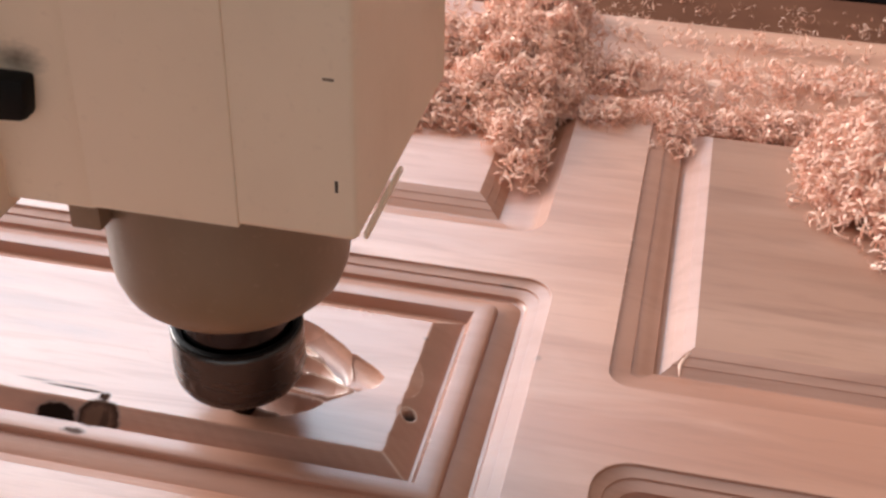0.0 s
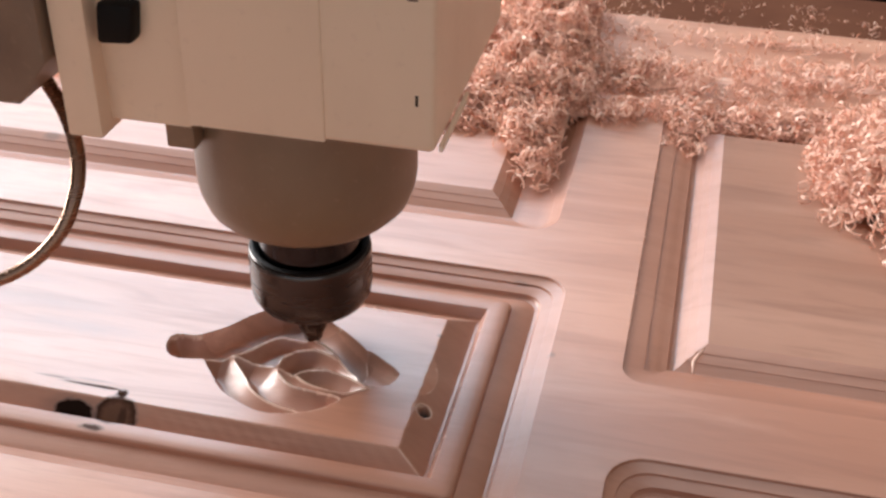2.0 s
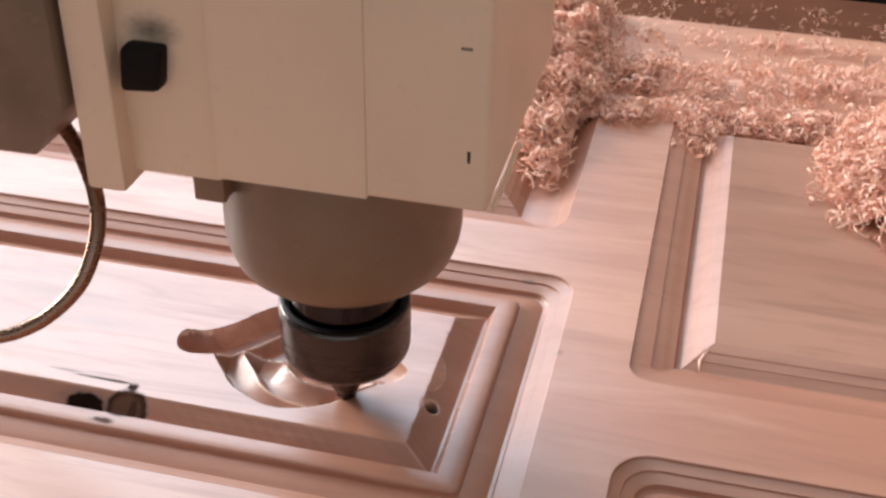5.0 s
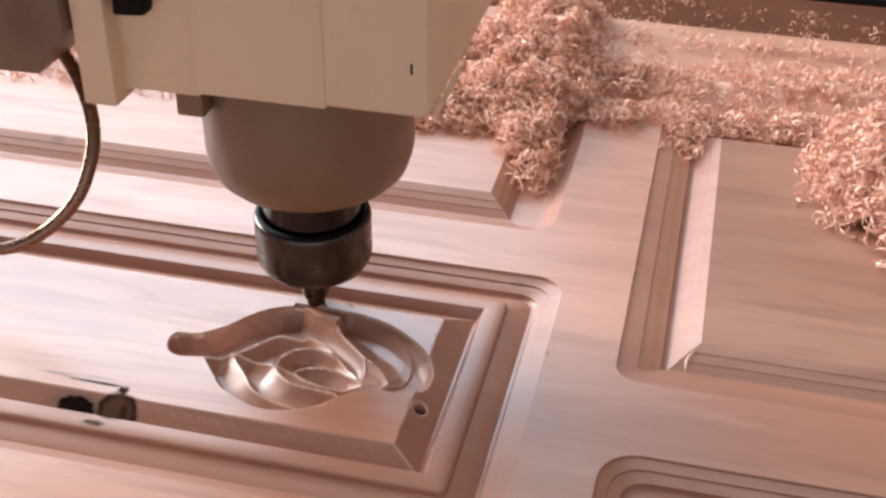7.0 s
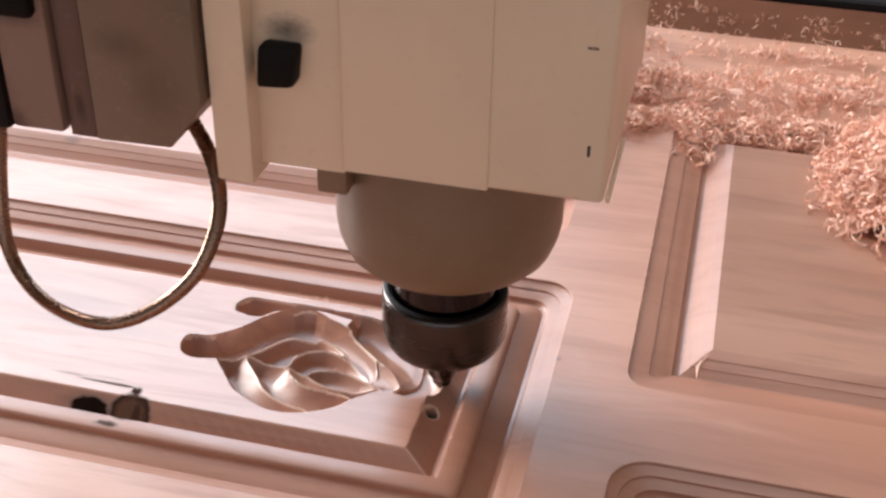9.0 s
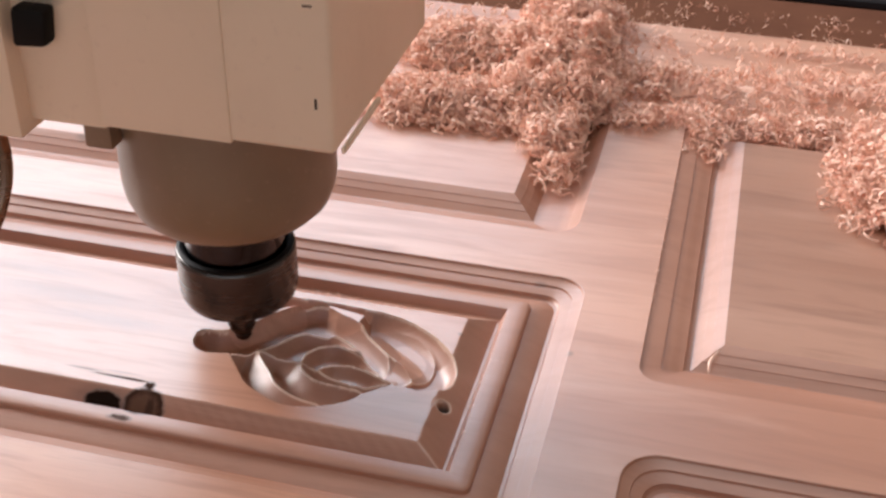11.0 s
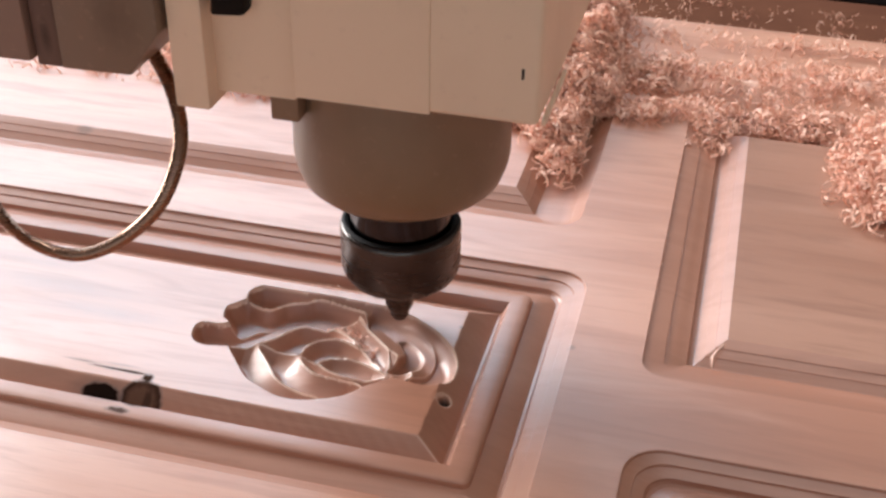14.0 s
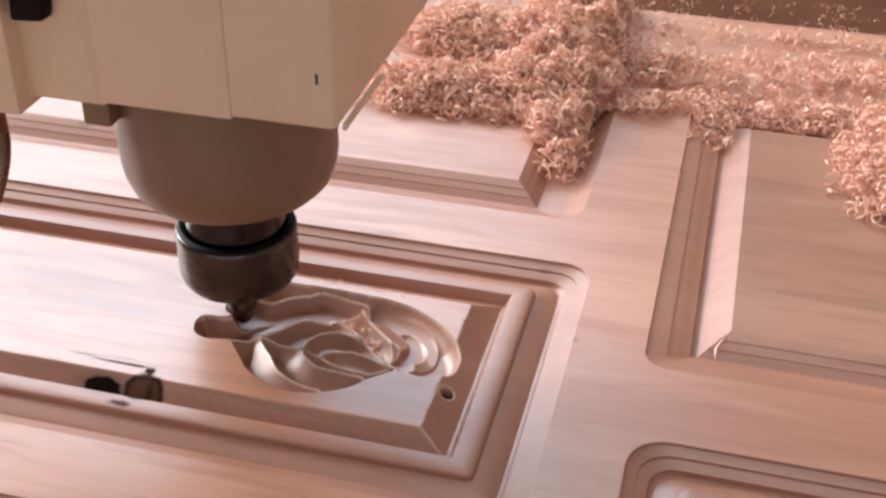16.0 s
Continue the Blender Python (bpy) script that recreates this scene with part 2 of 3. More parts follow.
def prism_bm(outline, y0, y1, bevel=0.0):
    """An outline in x and z, drawn out along y."""
    bm = bmesh.new()
    front = [bm.verts.new((x * CM, y0 * CM, z * CM)) for x, z in outline]
    face = bm.faces.new(front)
    out = bmesh.ops.extrude_face_region(bm, geom=[face])
    bmesh.ops.translate(bm, verts=[v for v in out["geom"] if isinstance(v, bmesh.types.BMVert)], vec=(0, (y1 - y0) * CM, 0))
    if bevel:
        bmesh.ops.bevel(bm, geom=bm.edges[:], offset=bevel * CM, segments=2, affect="EDGES", profile=0.5)
    return bm


def lathe_bm(profile, n=64, caps=True):
    """Radius and height pairs, turned round the z axis."""
    bm = bmesh.new()
    rows = [[bm.verts.new((r * CM * math.cos(2 * math.pi * k / n), r * CM * math.sin(2 * math.pi * k / n), z * CM)) for k in range(n)] for r, z in profile]
    for a, b in zip(rows, rows[1:]):
        for k in range(n):
            bm.faces.new((a[k], a[(k + 1) % n], b[(k + 1) % n], b[k]))
    if caps:
        bm.faces.new(rows[0])
        bm.faces.new(rows[-1])
    return bm


def sharpen(ob, degrees=35):
    ob.data.set_sharp_from_angle(angle=radians(degrees))
    return ob


# ---- room ----
def slab(name, x0, x1, y0, y1, z0, z1, mat, label):
    return tagged(part(name, box_bm(x0, x1, y0, y1, z0, z1), mat), label, "structure", kind="structure")


slab("floor", -420, 420, -420, 340, -105, -85, CONCRETE, "grey concrete workshop floor")
# Unseen ceiling, left open over the added overhead fill lamp.
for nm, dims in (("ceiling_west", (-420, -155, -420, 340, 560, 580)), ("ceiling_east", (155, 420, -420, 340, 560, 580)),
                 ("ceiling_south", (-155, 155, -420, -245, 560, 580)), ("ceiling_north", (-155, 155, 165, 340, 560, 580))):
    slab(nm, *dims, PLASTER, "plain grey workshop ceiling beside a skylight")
for nm, dims in (("wall_west_south", (-420, -400, -400, 40, -85, 560)), ("wall_west_north", (-420, -400, 310, 320, -85, 560)),
                 ("wall_west_sill", (-420, -400, 40, 310, -85, 65)), ("wall_west_head", (-420, -400, 40, 310, 295, 560))):
    slab(nm, *dims, PLASTER, "plain grey plastered workshop wall")
slab("wall_east", 400, 420, -400, 320, -85, 560, PLASTER, "plain grey plastered workshop wall")
for nm, dims in (("wall_north", (-400, -395, 320, 340, -85, 560)), ("wall_north_east", (-45, 400, 320, 340, -85, 560)),
                 ("wall_north_sill", (-395, -45, 320, 340, -85, 85)), ("wall_north_head", (-395, -45, 320, 340, 515, 560)),
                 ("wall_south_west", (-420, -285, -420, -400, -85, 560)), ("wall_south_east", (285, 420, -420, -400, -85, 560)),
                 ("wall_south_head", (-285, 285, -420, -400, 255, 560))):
    slab(nm, *dims, PLASTER, "plain grey plastered workshop wall")

# ---- carved door blank ----
# panels: outer x0, x1, y0, y1; moulding width to the groove on left, right, bottom, top; bevel widths likewise; corner radius
STEPS_WIDE = ((0, 0), (0.012, -0.15), (0.018, -1.2), (0.03, -1.4), (0.145, -2.7), (0.15, -3.5), (0.17, -3.6), (0.285, -5.3), (0.29, -6.3), (0.31, -7.3), (0.35, -7.6), (0.37, -7.2), (0.45, -6.0), (0.54, -5.1), (0.60, -4.6),
              (0.625, -4.5), (0.635, -2.6), (0.65, -2.0), (0.665, -1.75), (0.76, -1.6), (0.87, -1.5), (0.895, -1.7), (0.91, -2.6), (0.965, -6.4), (0.98, -6.6), (1.0, -6.6))
STEPS_GROOVE = ((0, 0), (0.012, -0.2), (0.02, -1.0), (0.22, -4.2), (0.23, -4.8), (0.32, -6.0), (0.5, -6.8), (0.8, -7.2), (0.85, -7.6), (1.0, -7.6))
STEPS_NARROW = ((0, 0), (0.012, -0.2), (0.02, -1.0), (0.25, -1.6), (0.42, -2.3), (0.43, -3.0), (0.46, -3.0), (0.68, -4.6), (0.80, -5.3), (0.87, -5.6), (0.88, -7.4), (0.90, -7.6), (1.0, -7.6))
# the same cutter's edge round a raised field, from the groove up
RISE_PLAIN = ((0, -6.6), (0.02, -6.6), (0.96, -0.35), (1, -0.1))
RISE_STEPPED = ((0, -7.6), (0.04, -7.4), (0.33, -4.9), (0.34, -4.5), (0.36, -4.4), (0.63, -2.5), (0.64, -2.1), (0.66, -2.0), (0.96, -0.25), (1, -0.05))
PANELS = {
    "A": ((-56, 2.48, -13.1, 3.5), (3.4, 3.6, 3.1, 3.3), (1.2, 1.15, 0.8, 1.05), 1.3, STEPS_WIDE),
    "U": ((-56, 1.25, 7.3, 22.7), (2.3, 2.45, 1.85, 2.0), (1.2, 1.3, 1.3, 1.2), 1.4, STEPS_GROOVE),
    "R": ((5.5, 44, -3.13, 22.7), (2.1, 2.3, 2.05, 2.0), (1.3, 1.3, 1.3, 1.2), 1.0, STEPS_NARROW),
    "L": ((5.55, 44, -36, -7.5), (3.3, 3.3, 3.2, 3.2), (1.2, 1.2, 1.0, 1.0), 1.6, STEPS_WIDE),
    "B": ((-56, 2.48, -36, -16.5), (3.3, 3.3, 3.2, 3.2), (1.2, 1.2, 1.0, 1.0), 1.3, STEPS_WIDE),
}
BOARD = (-62, 50, -42, 35.4)


def ring_points(x0, x1, y0, y1, r, z, n=6):
    out = []
    for cx, cy, a in ((x1 - r, y1 - r, 0), (x0 + r, y1 - r, 90), (x0 + r, y0 + r, 180), (x1 - r, y0 + r, 270)):
        for k in range(n + 1):
            q = radians(a + 90 * k / n)
            out.append(((cx + r * math.cos(q)) * CM, (cy + r * math.sin(q)) * CM, z * 0.1 * CM))
    return out


def bridge(bm, rows):
    for a, b in zip(rows, rows[1:]):
        n = len(a)
        for k in range(n):
            bm.faces.new((a[k], a[(k + 1) % n], b[(k + 1) % n], b[k]))


door = tagged(new("door_blank"), "pink-brown hardwood door blank with carved moulded panels, being milled", "door")


def frame_face():
    bm = bmesh.new()
    loops = []
    x0, x1, y0, y1 = BOARD
    loops.append([(x * CM, y * CM, 0) for x, y in ((x0, y0), (x1, y0), (x1, y1), (x0, y1))])
    for outer, _, _, r, _ in PANELS.values():
        loops.append(ring_points(*outer, r, 0))
    edges = []
    for pts in loops:
        vs = [bm.verts.new(p) for p in pts]
        edges += [bm.edges.new((a, b)) for a, b in zip(vs, vs[1:] + vs[:1])]
    bmesh.ops.triangle_fill(bm, use_beauty=True, edges=edges)
    vs = [bm.verts.new((x * CM, y * CM, z * CM)) for z in (0, -4) for x, y in ((x0, y0), (x1, y0), (x1, y1), (x0, y1))]
    for k in range(4):
        bm.faces.new((vs[k], vs[(k + 1) % 4], vs[4 + (k + 1) % 4], vs[4 + k]))
    bm.faces.new(vs[4:])
    return part("frame_face", bm, WOOD, door)


def moulding(key):
    (x0, x1, y0, y1), (wl, wr, wb, wt), _, r, steps = PANELS[key]
    bm = bmesh.new()
    rows = []
    for s, z in steps:
        rr = max(r * (1 - 1.15 * s), 0.02)
        rows.append([bm.verts.new(p) for p in ring_points(x0 + s * wl, x1 - s * wr, y0 + s * wb, y1 - s * wt, rr, z)])
    bridge(bm, rows)
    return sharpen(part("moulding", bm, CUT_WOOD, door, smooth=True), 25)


def plain_field(key):
    (x0, x1, y0, y1), (wl, wr, wb, wt), (bl, br, bb, bt), _, steps = PANELS[key]
    bm = bmesh.new()
    inner = (x0 + wl, x1 - wr, y0 + wb, y1 - wt)
    rows = []
    for s, z in RISE_STEPPED if steps is not STEPS_WIDE else RISE_PLAIN:
        rows.append([bm.verts.new(p) for p in ring_points(inner[0] + s * bl, inner[1] - s * br, inner[2] + s * bb, inner[3] - s * bt, 0.02, z)])
    bridge(bm, rows)
    bm.faces.new(rows[-1])
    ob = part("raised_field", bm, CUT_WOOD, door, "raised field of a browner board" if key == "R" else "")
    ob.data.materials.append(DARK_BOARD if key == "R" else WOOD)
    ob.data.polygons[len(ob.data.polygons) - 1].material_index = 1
    return ob


frame_face()
for key in PANELS:
    moulding(key)
    if key != "A":
        plain_field(key)

# Edges and ridges of the carved leaf, in cm.
RIDGE_UPPER = ((-11.55, -5.80), (-10.58, -5.31), (-9.96, -4.64), (-9.45, -3.91), (-8.93, -3.49), (-7.75, -3.34), (-6.75, -3.84), (-5.51, -4.95), (-4.54, -5.83))
RIDGE_MID = ((-8.69, -5.51), (-8.44, -4.85), (-7.99, -4.26), (-7.29, -4.06), (-6.44, -4.31), (-5.51, -4.84), (-4.42, -5.99))
RIDGE_MID_LOW = ((-8.69, -5.51), (-8.15, -6.09), (-7.51, -6.53), (-6.94, -6.66), (-6.28, -6.72), (-5.47, -6.80))
RIDGE_INNER = ((-7.57, -5.93), (-7.14, -5.46), (-6.45, -5.27), (-5.66, -5.39), (-4.43, -5.96))
RIDGE_INNER_LOW = ((-7.57, -5.93), (-6.99, -6.21), (-6.17, -6.45), (-5.31, -6.50), (-4.40, -6.05))
RIDGE_LOW = ((-10.57, -5.34), (-9.66, -6.26), (-9.01, -7.08), (-8.31, -7.54), (-7.58, -7.81), (-6.90, -7.97))
RIM_LOW = ((-11.48, -5.99), (-10.59, -7.02), (-10.07, -7.62), (-9.12, -8.16), (-8.26, -8.47), (-7.34, -8.44), (-6.43, -8.11), (-5.59, -7.56), (-5.18, -6.89), (-4.30, -6.20))
RIM_TIP = ((-11.49, -5.96), (-12.02, -6.09), (-12.55, -6.15), (-13.05, -5.96), (-13.33, -5.54), (-13.41, -5.04), (-13.20, -4.68), (-12.35, -4.54), (-11.40, -3.76), (-10.68, -2.79), (-10.01, -2.12), (-8.91, -1.61))
RIM_BODY = ((-11.82, -5.59), (-11.07, -3.94), (-10.40, -2.89), (-9.14, -1.88), (-7.62, -2.11), (-6.51, -2.69), (-5.24, -3.66), (-4.62, -4.53), (-4.45, -5.90))
RIM_EAST = ((-5.25, -5.23), (-5.11, -3.90), (-4.48, -4.12), (-3.49, -4.82), (-3.39, -5.21), (-3.55, -5.66), (-4.16, -6.13))
RIM_EAST_IN = ((-5.25, -5.23), (-4.78, -5.70), (-4.16, -6.13))
POCKET_OUT = ((-6.85, -2.30), (-6.40, -1.43), (-4.84, -1.82), (-3.37, -2.68), (-2.41, -3.69), (-1.92, -4.64), (-2.09, -5.60), (-2.82, -5.97), (-4.09, -6.18))
POCKET_IN = ((-6.85, -2.30), (-5.48, -3.81), (-4.38, -4.62), (-3.94, -5.44), (-4.09, -6.18))
CREST_OUT = ((-11.89, -2.75), (-12.10, -2.34), (-12.12, -1.89), (-11.86, -1.52), (-11.56, -1.39), (-10.38, -1.40), (-9.01, -1.34), (-6.94, -1.40), (-5.26, -1.61), (-4.05, -2.12), (-2.99, -2.85), (-2.12, -3.93), (-1.84, -4.83), (-2.08, -5.73), (-2.93, -6.23), (-4.04, -6.09))
CREST_IN = ((-11.96, -2.59), (-10.92, -2.74), (-10.33, -2.19), (-9.53, -1.83), (-8.59, -1.56), (-5.08, -2.23), (-3.89, -2.73), (-3.20, -3.59), (-3.23, -4.51), (-3.80, -5.18), (-4.21, -5.51))
WING_OUT = ((-12.46, -4.14), (-12.61, -3.74), (-12.63, -3.32), (-12.42, -3.03), (-11.96, -2.59), (-10.92, -2.74), (-10.33, -2.19), (-9.53, -1.83), (-8.59, -1.56), (-5.08, -2.23), (-3.89, -2.73), (-3.20, -3.59), (-3.23, -4.51), (-3.80, -5.18), (-4.21, -5.51))
WING_IN = ((-12.46, -4.14), (-11.56, -4.55), (-10.82, -3.86), (-9.99, -3.38), (-9.11, -2.99), (-8.60, -2.84), (-6.79, -2.46), (-5.39, -2.67), (-4.65, -3.42), (-4.55, -4.16), (-4.86, -5.01), (-4.21, -5.51))
# Petals in the order of the work: stage, outer edge, inner edge, depth, and how far in the deepest line lies.
PETALS = (
    (0, RIM_LOW, (RIM_LOW[0], *RIDGE_LOW, RIM_LOW[6]), 0.62, 0.30),
    (0, (*RIDGE_UPPER, RIM_LOW[-1]), (RIDGE_UPPER[0], RIDGE_LOW[0], *RIDGE_MID, RIM_LOW[-1]), 0.66, 0.72),
    (0, (RIDGE_UPPER[1], *RIDGE_LOW, *RIM_LOW[6:9]), (RIDGE_UPPER[1], RIDGE_MID_LOW[0], *RIDGE_MID_LOW[1:], RIM_LOW[8]), 0.62, 0.34),
    (0, RIDGE_MID, (*RIDGE_INNER, RIDGE_MID[-1]), 0.60, 0.72),
    (0, (*RIDGE_MID_LOW, RIM_LOW[8], RIM_LOW[-1]), (RIDGE_MID_LOW[0], *RIDGE_INNER_LOW, RIM_LOW[-1]), 0.55, 0.5),
    (0, RIDGE_INNER, RIDGE_INNER_LOW, 0.45, 0.72),
    (0, RIM_BODY, (RIM_BODY[0], *RIDGE_UPPER[1:], RIM_BODY[-1]), 0.72, 0.76),
    (0, RIM_EAST, RIM_EAST_IN, 0.55, 0.5),
    (1, (*RIM_TIP, RIM_BODY[4]), (RIM_TIP[0], *RIDGE_UPPER[1:6], RIM_BODY[4]), 0.74, 0.78),
    (2, POCKET_OUT, POCKET_IN, 0.62, 0.5),
    (3, CREST_OUT, (*CREST_IN, CREST_OUT[-1]), 0.70, 0.76),
    (4, WING_OUT, WING_IN, 0.74, 0.8),
)


def curve_points(pts, n=10):
    """A smooth line through the points."""
    p = [np.array(q, float) for q in pts]
    p = [2 * p[0] - p[1], *p, 2 * p[-1] - p[-2]]
    out = []
    for a, b, c, d in zip(p, p[1:], p[2:], p[3:]):
        for k in range(n):
            t = k / n
            out.append(0.5 * (2 * b + (c - a) * t + (2 * a - 5 * b + 4 * c - d) * t * t + (3 * b - a - 3 * c + d) * t ** 3))
    return np.array([*out, p[-2]])


def line_distance(X, Y, pts):
    best = np.full(X.shape, 1e9)
    for (ax, ay), (bx, by) in zip(pts, pts[1:]):
        dx, dy = bx - ax, by - ay
        t = np.clip(((X - ax) * dx + (Y - ay) * dy) / (dx * dx + dy * dy + 1e-12), 0, 1)
        best = np.minimum(best, np.hypot(X - ax - t * dx, Y - ay - t * dy))
    return best


def within(X, Y, ring):
    """Which places lie inside a closed line."""
    odd = np.zeros(X.shape, bool)
    for (ax, ay), (bx, by) in zip(ring, [*ring[1:], ring[0]]):
        if ay != by:
            odd ^= ((ay > Y) != (by > Y)) & (X < (bx - ax) * (Y - ay) / (by - ay) + ax)
    return odd


def leaf_field():
    (x0, x1, y0, y1), (wl, wr, wb, wt), (bl, br, bb, bt), _, steps = PANELS["A"]
    ix0, ix1, iy0, iy1 = x0 + wl, x1 - wr, y0 + wb, y1 - wt
    xs = np.concatenate([np.linspace(ix0, ix0 + bl, 4)[:-1], np.linspace(ix0 + bl, -14.6, 12)[:-1], np.arange(-14.6, ix1, 0.045), [ix1]])
    ys = np.concatenate([np.arange(iy0, iy1 - 0.02, 0.045), [iy1]])
    X, Y = np.meshgrid(xs, ys)
    low = -steps[-1][1] * 0.1
    inside = np.minimum.reduce([(X - ix0) / bl, (ix1 - X) / br, (Y - iy0) / bb, (iy1 - Y) / bt])
    # chipped bevels
    inside = inside * (1 + 0.02 * np.sin(2.1 * Y + 1.3 * X) * np.sin(5.3 * Y - 0.7 * X)) + 0.010 * np.sin(9 * Y + 3 * X) * np.sin(3.7 * Y + 7 * X) * (inside < 1.2)
    Z = -low * np.clip(1 - inside, 0, 1)
    # small knot hole in the bevel
    Z = np.minimum(Z, -0.75 * np.clip(1.25 - np.hypot(X + 1.86, (Y + 6.7) / 1.25) / 0.24, 0, 1) ** 0.5 - 0.02 + 0 * Z) * (np.hypot(X + 1.86, Y + 6.7) < 0.5) + Z * (np.hypot(X + 1.86, Y + 6.7) >= 0.5)
    layers = [Z]
    for stage in range(5):
        z = layers[-1].copy()
        for s, outer, inner, depth, deep in PETALS:
            if s != stage:
                continue
            rim, ridge = curve_points(outer, 6), curve_points(inner, 6)
            inside = within(X, Y, [*rim, *ridge[::-1]])
            d, e = line_distance(X, Y, rim), line_distance(X, Y, ridge)
            v = d / (d + e + 1e-6)
            fall = 0.22 + 0.78 * (1 - np.clip(1 - np.maximum(v / deep, d / 0.6), 0, 1) ** 1.9)
            lift = 1 - 0.75 * np.clip((v - deep) / (1 - deep), 0, 1) ** 1.5
            cut = -1.25 * depth * np.clip((d + e) / 0.8, 0.25, 1) * np.where(v < deep, fall, lift)
            ragged = 0.006 * np.sin(X * 41 + Y * 17) * np.sin(Y * 37 - X * 23)
            z = np.where(inside, np.minimum(z, cut + ragged), z)
        layers.append(z)
    return xs, ys, layers


LEAF_X, LEAF_Y, LAYERS = leaf_field()


def grid_mesh(name, Z, mats, raised, parent):
    ny, nx = Z.shape
    X, Y = np.meshgrid(LEAF_X, LEAF_Y)
    verts = np.stack([X, Y, Z], -1).reshape(-1, 3) * CM
    i = np.arange(nx * ny).reshape(ny, nx)
    quads = np.stack([i[:-1, :-1], i[:-1, 1:], i[1:, 1:], i[1:, :-1]], -1).reshape(-1, 4)
    me = bpy.data.meshes.new(name)
    me.from_pydata(verts.tolist(), [], quads.tolist())
    for mat in mats:
        me.materials.append(mat)
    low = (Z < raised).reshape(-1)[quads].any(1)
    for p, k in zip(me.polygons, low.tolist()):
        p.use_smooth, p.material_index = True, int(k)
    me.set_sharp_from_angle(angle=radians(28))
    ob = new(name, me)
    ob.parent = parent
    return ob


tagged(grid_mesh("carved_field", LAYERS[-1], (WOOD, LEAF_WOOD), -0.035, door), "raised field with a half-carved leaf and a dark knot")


def uncut_piece(stage, lo, hi):
    """The wood that a stage still has to take away, between two ends along x."""
    above, below = LAYERS[stage], LAYERS[stage + 1]
    X, Y = np.meshgrid(LEAF_X, LEAF_Y)
    thick = above - below > 0.012
    cells = thick[:-1, :-1] | thick[1:, :-1] | thick[:-1, 1:] | thick[1:, 1:]
    for _ in range(2):
        wide = cells.copy()
        wide[1:] |= cells[:-1]
        wide[:-1] |= cells[1:]
        wide[:, 1:] |= cells[:, :-1]
        wide[:, :-1] |= cells[:, 1:]
        cells = wide
    centre = (X[:-1, :-1] + X[:-1, 1:]) / 2
    cells &= (centre >= lo) & (centre < hi)
    # small loose islands go with the first cut
    left, best = set(zip(*(q.tolist() for q in np.nonzero(cells)))), set()
    while left:
        todo, island = [left.pop()], set()
        while todo:
            j, i = todo.pop()
            island.add((j, i))
            for q in ((j + 1, i), (j - 1, i), (j, i + 1), (j, i - 1)):
                if q in left:
                    left.remove(q)
                    todo.append(q)
        best = max(best, island, key=len)
    keep = np.zeros_like(cells)
    for q in best:
        keep[q] = True
    cells = keep
    js, is_ = np.nonzero(cells & (X[:-1, :-1] >= -14.6))
    ny, nx = above.shape
    ids, verts, faces = {}, [], []

    def vert(j, i, top):
        if (j, i, top) not in ids:
            ids[j, i, top] = len(verts)
            z = above[j, i] + 0.0015 * (5 - stage) if top else below[j, i] - 0.05
            verts.append((LEAF_X[i] * CM, LEAF_Y[j] * CM, z * CM))
        return ids[j, i, top]

    for j, i in zip(js.tolist(), is_.tolist()):
        ring = ((j, i), (j, i + 1), (j + 1, i + 1), (j + 1, i))
        faces.append([vert(*q, True) for q in ring])
        faces.append([vert(*q, False) for q in ring[::-1]])
        for (a, b), n in ((((j, i), (j, i + 1)), (j - 1, i)), (((j, i + 1), (j + 1, i + 1)), (j, i + 1)), (((j + 1, i + 1), (j + 1, i)), (j + 1, i)), (((j + 1, i), (j, i)), (j, i - 1))):
            if not (0 <= n[0] < cells.shape[0] and 0 <= n[1] < cells.shape[1] and cells[n]):
                faces.append([vert(*b, True), vert(*a, True), vert(*a, False), vert(*b, False)])
    me = bpy.data.meshes.new("uncut_wood")
    me.from_pydata(verts, [], faces)
    me.materials.append(WOOD)
    for p in me.polygons:
        p.use_smooth = True
    me.set_sharp_from_angle(angle=radians(28))
    ob = new("uncut_wood", me)
    ob.parent = door
    return ob


# Stage, ends along x, and the second at which the cutter has taken it.
UNCUT = [(uncut_piece(s, lo, hi), t) for s, lo, hi, t in (
    (1, -12.2, -9.0, 1.2), (1, -15, -12.2, 0.95), (1, -9.0, 0, 1.3),
    (2, -2.6, 1, 6.2), (2, -4.3, -2.6, 5.6), (2, -8, -4.3, 6.75),
    (3, -6.0, -2, 6.75), (3, -9.0, -6.0, 7.0), (3, -11.0, -9.0, 7.3), (3, -14, -11.0, 7.55),
    (4, -14, -11.0, 11.6), (4, -11.0, -8.5, 11.95), (4, -8.5, -6.0, 12.25), (4, -6.0, -2, 12.6))]

# ---- machine bed and far rail ----
table = tagged(new("router_table"), "machine table with a dust-covered brown bed and black rail", "machine table")
part("bed", box_bm(-90, 90, -60, 53.4, -12, -4.02, 0.3), BED, table, "brown bed covered with sawdust")
part("rail", box_bm(-110, 110, 53.8, 62, -14, -3.6, 0.5), DARK, table, "black steel rail")
part("base", box_bm(-88, 88, -58, 50, -85, -14.0, 1.0), DARK, table, "dark steel base")

